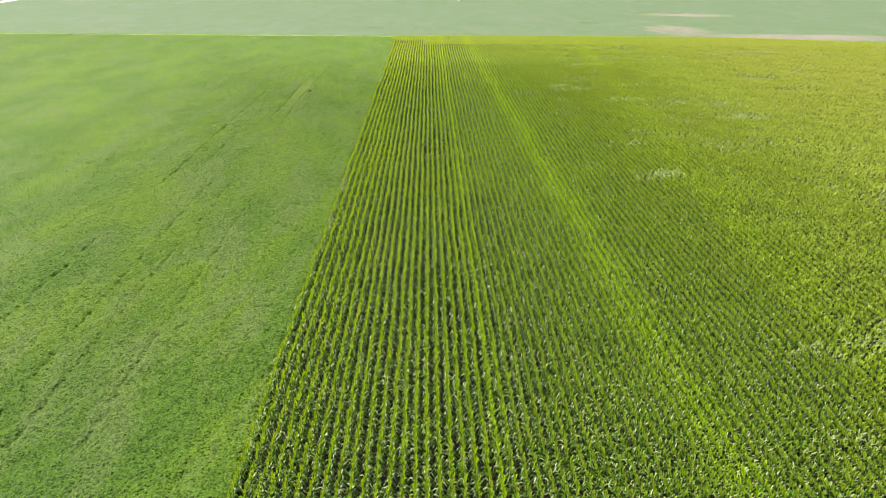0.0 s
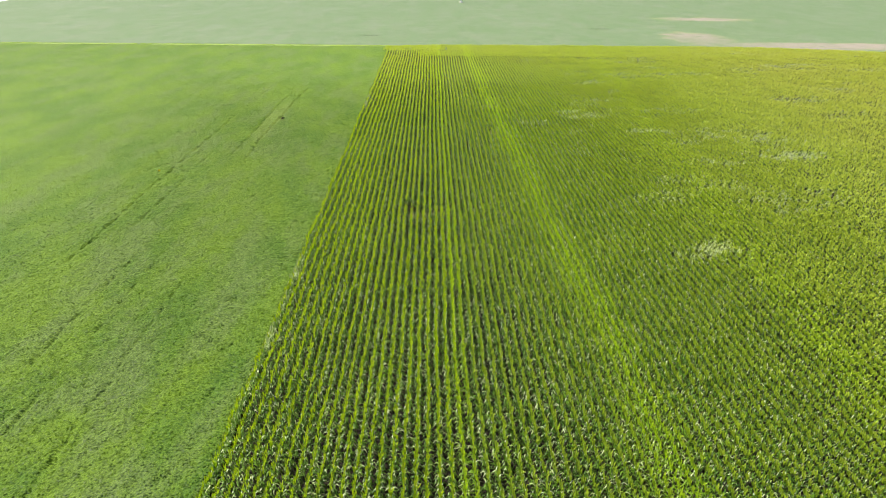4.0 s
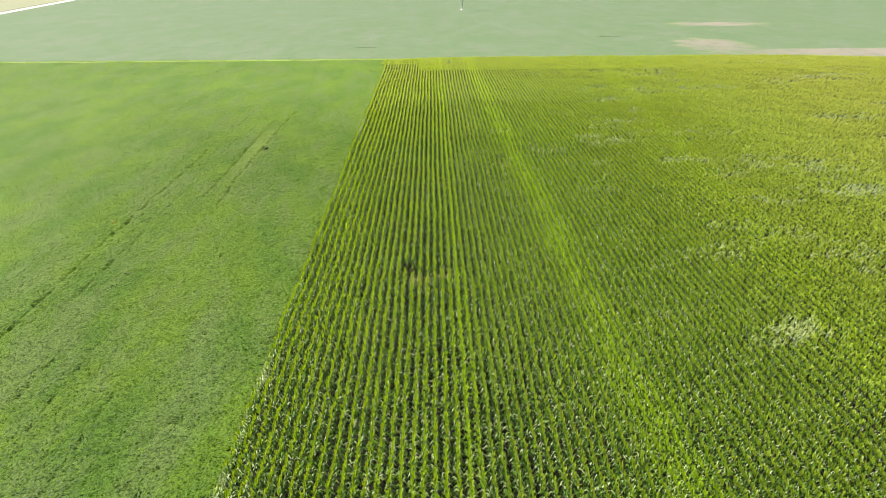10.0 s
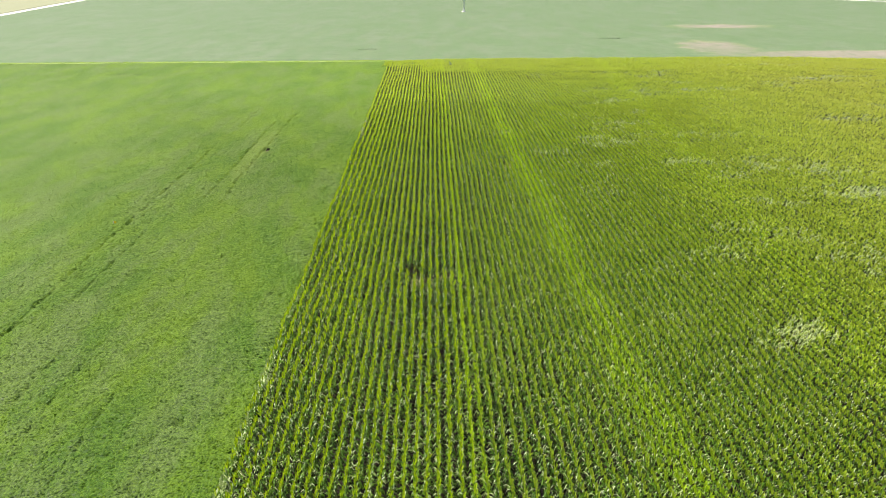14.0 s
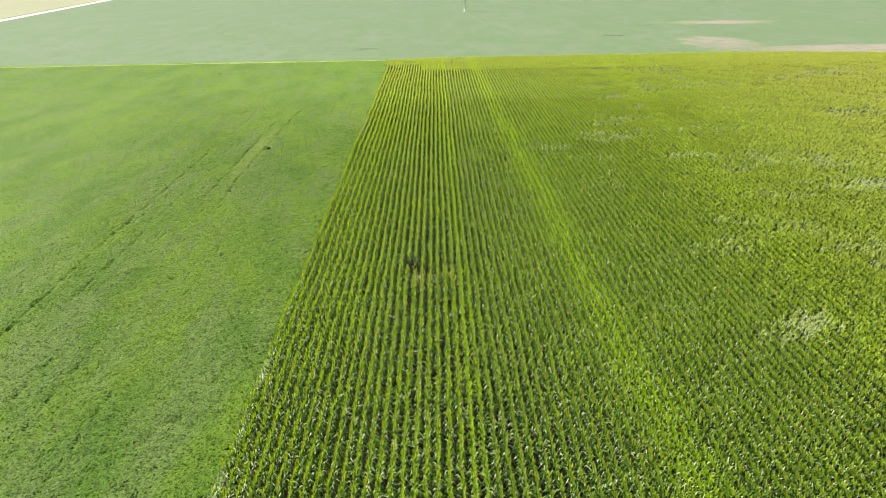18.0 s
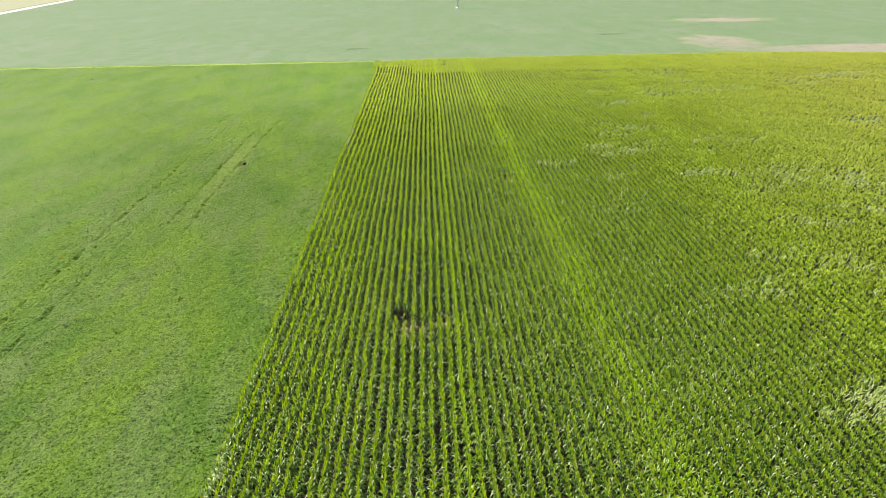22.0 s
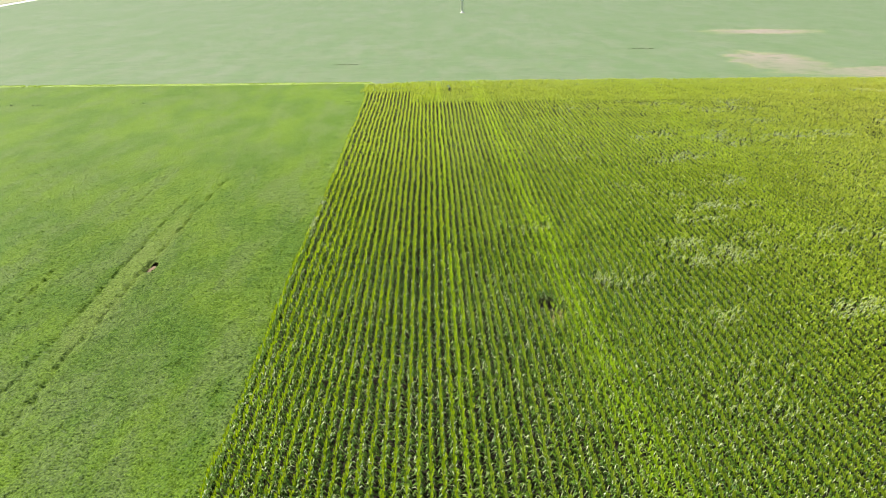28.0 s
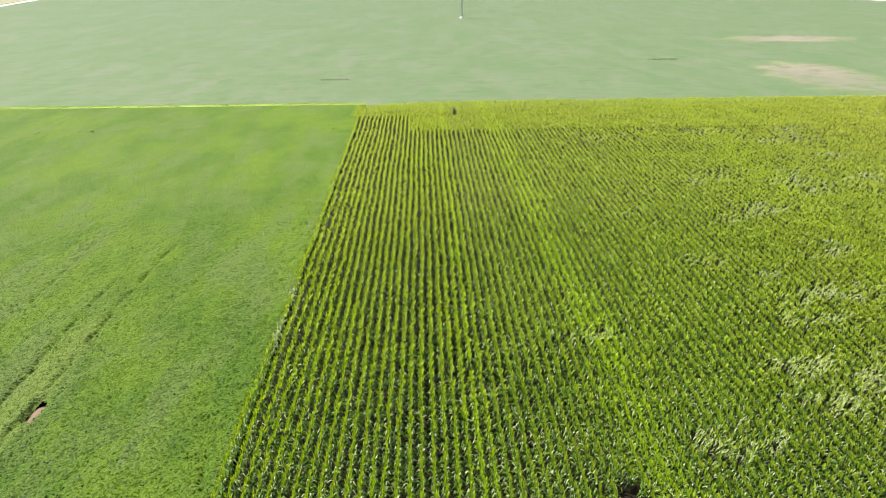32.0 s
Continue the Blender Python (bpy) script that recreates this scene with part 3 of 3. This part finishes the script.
def plants_mesh(x, y, lods, facing=0.0):
    """All plants at the places x, y with their levels of detail, joined: vertices, quads, slots."""
    ok = ~in_any(x, y, MAIZE_HOLES)
    x, y, lods = x[ok], y[ok], lods[ok]
    n = len(x)
    if not n:
        return None
    blown = rng.random(n) < gust(x, y)
    dry = in_any(x, y, MAIZE_DRY) & (rng.random(n) < 0.7)
    which = rng.integers(0, 28, n)
    turn = np.where(blown, rng.normal(0, 0.3, n), facing + np.pi * rng.integers(0, 2, n) + rng.normal(0, 0.35, n))
    tall = (0.86 + 0.24 * smooth_noise(x * 0.25, y * 0.25, 91)) * rng.uniform(0.97, 1.03, n)
    lean_x, lean_y = rng.normal(0.0, 0.02, n) + 0.22 * blown, rng.normal(0.0, 0.04, n)
    vs, fs, ms, at = [], [], [], 0
    for lod in (0, 1, 2, 3):
        for b in (False, True):
            for k in range(28):
                sel = np.nonzero((lods == lod) & (blown == b) & (which == k))[0]
                if not len(sel):
                    continue
                pv, pf, pm = PLANTS[lod, b][k]
                c, s, t = np.cos(turn[sel])[:, None], np.sin(turn[sel])[:, None], tall[sel][:, None]
                z = pv[None, :, 2] * t
                vx = (pv[None, :, 0] * c - pv[None, :, 1] * s) + x[sel][:, None] + lean_x[sel][:, None] * z
                vy = (pv[None, :, 0] * s + pv[None, :, 1] * c) + y[sel][:, None] + lean_y[sel][:, None] * z
                z = z * np.where(dry[sel] & (x[sel] > 2), 0.6, 1.0)[:, None]
                vs.append(np.stack([vx, vy, z], -1).reshape(-1, 3))
                fs.append((pf[None] + (at + np.arange(len(sel)) * len(pv))[:, None, None]).reshape(-1, 4))
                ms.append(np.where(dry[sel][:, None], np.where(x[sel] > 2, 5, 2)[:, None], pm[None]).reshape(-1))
                at += len(sel) * len(pv)
    return np.concatenate(vs), np.concatenate(fs), np.concatenate(ms)


def detail(x, y):
    """The level of detail that the nearest pass of the flight asks for, and the spacing of plants there."""
    depth = np.maximum(np.maximum(41.0, (x - 13.5) / 0.727), np.where(y > 96, y - 60, 41.0))
    depth = depth + rng.uniform(-8, 8, depth.shape) * (depth > 41)
    return np.where(depth < 48, 0, np.where(depth < 76, 1, np.where(depth < 108, 2, 3)))


SPACING = {0: 0.235, 1: 0.30, 2: 0.37, 3: 0.48}


def row_line(x, y0, y1):
    """Places of the plants along one row that runs north."""
    ys, y = [], y0
    while y < y1:
        step = SPACING[int(detail(np.array(x), np.array(y)))]
        run = min(y + 6.0, y1)
        ys.append(np.arange(y, run, step))
        y = run
    y = np.concatenate(ys) if ys else np.zeros(0)
    return y + rng.uniform(-0.06, 0.06, len(y))


def row_end(x):
    return 189.5 if x < 10.2 else 178.0


def far_edge(x):
    return 197.9 + 4.2 * (1 - np.exp(-np.maximum(x + 1.5, 0) / 10)) - 0.0019 * np.maximum(x - 95, 0) ** 2


def plant_object(row, base, x, y, lod=0, along=True):
    """One maize plant as a part of its row; alike plants share a mesh."""
    which = int(rng.integers(0, 28))
    if (lod, which) not in PLANT_MESH:
        pv, pf, pm = PLANTS[lod, False][which]
        one = quads("maize_plant", pv, pf, MAIZE_MATS, pm)
        PLANT_MESH[lod, which] = one.data
    else:
        one = new("maize_plant", PLANT_MESH[lod, which])
    tall = (0.86 + 0.24 * float(smooth_noise(np.array(x * 0.25), np.array(y * 0.25), 91))) * rng.uniform(0.97, 1.03)
    one.matrix_basis = pose(x - base[0], y - base[1], 0, rng.normal(0, 2), rng.normal(0, 2), 180 * float(rng.integers(0, 2)) + rng.normal(0, 20) + (0 if along else 90)) @ Matrix.Diagonal((1, 1, tall, 1))
    one.parent = row


def rear_stand(row, base, x, y0, y1):
    """The part of a row that the flight leaves behind: a ragged ridge of foliage."""
    y = np.arange(y0, y1, 1.1)
    if len(y) < 3:
        return
    n = len(y)
    px = x + rng.normal(0, 0.05, n)
    side = 0.24 + rng.uniform(-0.06, 0.06, n)
    v = np.concatenate([np.stack([px - side, y, 0 * y], 1), np.stack([px, y, 1.9 + rng.uniform(-0.25, 0.25, n)], 1), np.stack([px + side, y, 0 * y], 1)]) - np.array([*base, 0])
    a = np.arange(n - 1)
    f = np.concatenate([np.stack([a, a + 1, a + n + 1, a + n], 1), np.stack([a + n, a + n + 1, a + 2 * n + 1, a + 2 * n], 1)])
    rear = quads("plant_stand", v, f, [MAIZE_SHADED])
    rear.parent = row
    tagged(rear, kind="stuff")


def maize_row(base, x, y, lods, single, label, group, along=True):
    row = tagged(new("maize_row"), label, "maize", group)
    row.location = (*base, 0)
    facing = 0.0 if along else np.pi / 2
    made = plants_mesh(x[~single], y[~single], lods[~single], facing)
    if made is None:
        made = plants_mesh(x, y, lods, facing)
        single = single & False
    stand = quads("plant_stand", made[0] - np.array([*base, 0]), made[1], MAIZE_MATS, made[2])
    stand.parent = row
    tagged(stand, kind="stuff")
    ok = single & ~in_any(x, y, MAIZE_HOLES)
    for qx, qy in zip(x[ok], y[ok]):
        plant_object(row, base, float(qx), float(qy), int(detail(qx, qy)), along)
    return row


PLANT_MESH = {}
NEAR = (3.0, 26.0, 34.0, 57.0)                  # a stretch of rows whose plants stand singly
k = 0
while X0 + k * ROW < 192:
    x = X0 + k * ROW
    start = max(-15.0, -15.0 + 1.36 * (x - 44))
    y = row_line(x, start, row_end(x))
    if len(y) > 4:
        px = x + 0.34 * (smooth_noise(y * 0.06, y * 0 + k * 0.12, 95) - 0.5) + 0.16 * (smooth_noise(y * 0.45, y * 0 + k * 3.1, 94) - 0.5) + rng.normal(0, 0.035, len(y))
        if k < 6:
            px = px - (0.20 + 0.35 * (smooth_noise(y * 0.3, y * 0, 96) - 0.4)) * math.exp(-k / 2) + rng.normal(0, 0.06, len(y))
        single = (x > NEAR[0]) & (x < NEAR[1]) & (y > NEAR[2]) & (y < NEAR[3]) & ~in_any(px, y, MAIZE_DRY)
        if not single.any():
            single = (np.arange(len(y)) < 10) & ~in_any(px, y, MAIZE_DRY)
        side = "edge row of tall green maize beside the soya" if k == 0 else ("pale yellow-green row of tall tasselled maize" if 15.6 < x < 16.8 or 26.5 < x < 31 else "row of tall green tasselled maize plants")
        row = maize_row((x, start), px, y, detail(px, y), single, side, "maize rows")
        rear_stand(row, (x, start), x, -60.0, start)
    k += 1

# headland rows across the end of the field
j = 0
while True:
    y = 178.6 + j * ROW
    if y > 203:
        break
    x = np.arange((-1.7 + 0.8 * ((j * 7) % 5) / 5) if y > 189.5 else 10.3, 190, 0.30)
    x = x + rng.uniform(-0.1, 0.1, len(x))
    x = x[(far_edge(x) > y) & (y > -14 + 1.36 * (x - 44))]
    if len(x) > 4:
        py = y + 0.25 * (smooth_noise(x * 0.06, x * 0 + j * 0.1, 97) - 0.5)
        maize_row((float(x[0]), y), x, py, np.maximum(detail(x, py), 1), np.arange(len(x)) < 10, "headland row of yellow-green maize across the field end", "headland maize rows", False)
    j += 1

# ---------- the boundary strip ----------
n = 16000
x, y = rng.uniform(-205, -0.5, n), 205.0 + rng.normal(0, 0.4, n)
ok = (smooth_noise(x * 0.12, x * 0, 55) > 0.34) | (x > -16)
x, y = x[ok], y[ok]
n = len(x)
th, h = rng.uniform(0, 6.28, n), rng.uniform(0.10, 0.40, n)
c = np.stack([x, y, 0 * x + 0.74], 1)
w = np.stack([np.cos(th), np.sin(th), 0 * th], 1) * 0.13
tip = np.stack([rng.normal(0, 0.15, n), rng.normal(0, 0.15, n), h], 1)
v = np.stack([c - w, c + w, c + tip + w * 0.3, c + tip - w * 0.3], 1).reshape(-1, 3)
tagged(quads("boundary_grass", v, np.arange(4 * n).reshape(-1, 4), [GRASS]), "thin strip of tall yellow-green grass between the fields", "grass", kind="stuff")

bx, by = np.meshgrid(np.linspace(-212, -0.4, 420), np.linspace(204.1, 206.0, 9))
bz = 0.66 + (0.16 + 0.16 * np.sin((by - 204.1) / 1.9 * np.pi) * (0.5 + smooth_noise(bx * 0.5, by, 58))) * ((smooth_noise(bx * 0.12, bx * 0, 55) > 0.34) | (bx > -16))
i, j = np.meshgrid(np.arange(419), np.arange(8))
a = (j * 420 + i).ravel()
bank = quads("grass_bank", np.stack([bx, by, bz], -1).reshape(-1, 3), np.stack([a, a + 1, a + 421, a + 420], 1), [BANK])
tagged(bank, "low yellow-green grass bank between the two fields", "grass bank", kind="structure")

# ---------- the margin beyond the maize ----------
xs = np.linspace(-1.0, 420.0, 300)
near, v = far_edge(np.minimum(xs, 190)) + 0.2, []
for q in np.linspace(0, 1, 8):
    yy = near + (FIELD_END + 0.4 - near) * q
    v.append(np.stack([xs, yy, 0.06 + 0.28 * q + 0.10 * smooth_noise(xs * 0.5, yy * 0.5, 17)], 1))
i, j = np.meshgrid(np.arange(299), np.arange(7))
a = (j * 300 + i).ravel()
# The margin takes the far crop's colour, painted haze included.
tagged(quads("field_margin", np.concatenate(v), np.stack([a, a + 1, a + 301, a + 300], 1), [FAR_HAZED]), "pale worn margin beyond the maize headland", "field margin", kind="structure")

# ---------- dark leafy strips ----
mm = Mat("dark_strip_leaf")
DARK_LEAF = mm.done(mm.mix(mm.island(), (0.025, 0.055, 0.012), (0.055, 0.10, 0.02)), 0.7, through=0.2)


def weed_strip(x, y, length, z, label):
    """A low ragged dark strip: many small tilted leaves over a line."""
    n = int(length * 10)
    q = rng.uniform(-0.5, 0.5, n)
    c = np.stack([q * length, rng.normal(0, 0.14, n), z + rng.uniform(0.0, 0.32, n) * (0.4 + smooth_noise(q * length, q * 0, 66))], 1)
    th, tilt = rng.uniform(0, 6.28, n), rng.normal(0, 0.7, n)
    u = np.stack([np.cos(th), np.sin(th), 0 * th], 1) * 0.16
    w = np.stack([-np.sin(th) * np.cos(tilt), np.cos(th) * np.cos(tilt), np.sin(tilt)], 1) * 0.12
    ob = quads("weed_strip", np.stack([c - u, c - w, c + u, c + w], 1).reshape(-1, 3), np.arange(4 * n).reshape(-1, 4), [DARK_LEAF])
    ob.location = (x, y, 0)
    tagged(ob, label, "weeds", "weed strips", "stuff")


# Strips by the soya boundary are added in place of dark gaps and dashes.
for wx, wy, wl, wz in (
        (-11, 236, 7.5, 0.3), (87, 263, 9, 0.3), (-120.5, 203.7, 6, 0.55), (-104, 203.8, 8, 0.55), (-88, 203.7, 3, 0.55), (-70, 203.7, 4, 0.55), (-62, 203.8, 2.5, 0.55),
        (-48, 203.8, 2, 0.55), (-30, 203.8, 2, 0.55), (-80, 183.5, 5, 0.6), (-73, 183.6, 3, 0.6), (-58, 184, 4, 0.6), (-51, 184.4, 3, 0.6), (-100, 181.5, 6, 0.6),
        (-6, 187, 3.5, 0.6), (-5, 184, 2.5, 0.6), (-9, 190, 3, 0.6)):
    weed_strip(wx, wy, wl, wz, "low dark strip of weeds in the pale crop" if wy > 210 else "low dark leafy strip by the soya boundary")

# ---------- the mast ----------
def tube(r0, r1, z0, z1, n=24):
    bm = bmesh.new()
    bmesh.ops.create_cone(bm, cap_ends=True, segments=n, radius1=r0, radius2=r1, depth=z1 - z0)
    bmesh.ops.translate(bm, verts=bm.verts, vec=(0, 0, (z0 + z1) / 2))
    for fc_ in bm.faces:
        fc_.smooth = len(fc_.verts) == 4
    return bm


mast = tagged(new("mast"), "tall white tubular steel mast standing in the far field", "mast")
mast.location = (32.7, 398.8, 0)
part("foundation", tube(1.5, 1.35, 0.0, 0.55), CONCRETE, mast, "pale round concrete foundation")
part("flange", tube(0.85, 0.85, 0.55, 0.70), STEEL, mast)
part("pole", tube(0.62, 0.42, 0.70, 26.0), STEEL, mast)

# ---------- soil heap in the soya hole ----------
bm = bmesh.new()
bmesh.ops.create_icosphere(bm, subdivisions=3, radius=1.0)
for vert in bm.verts:
    q = noise.noise(vert.co * 2.3) * 0.25 + noise.noise(vert.co * 6.0) * 0.10
    vert.co = Vector((vert.co.x * 0.75, vert.co.y * 1.4, max(vert.co.z, -0.1) * 0.30)) * (1 + q)
me = bpy.data.meshes.new("soil_heap")
bm.to_mesh(me)
bm.free()
me.materials.append(RED_SOIL)
heap = new("soil_heap", me)
heap.location = (-16.4, 105.5, 0.0)
tagged(heap, "low heap of dug tan soil in the soya", "soil heap")

# ---------- marker flag ----------
flag = tagged(new("marker_flag"), "small yellow marker flag on a thin stake in the soya", "flag")
flag.location = (-28.1, 72.0, 0)
part("stake", tube(0.02, 0.02, 0, 1.15, 8), STEEL, flag)
bm = bmesh.new()
bmesh.ops.create_grid(bm, x_segments=6, y_segments=4, size=0.5)
for vert in bm.verts:
    vert.co = Vector(((vert.co.x + 0.5) * 0.34 + 0.02, 0.03 * math.sin(vert.co.x * 7), 1.0 + vert.co.y * 0.26))
bmesh.ops.solidify(bm, geom=bm.faces[:], thickness=0.004)
part("cloth", bm, YELLOW, flag, "yellow cloth")
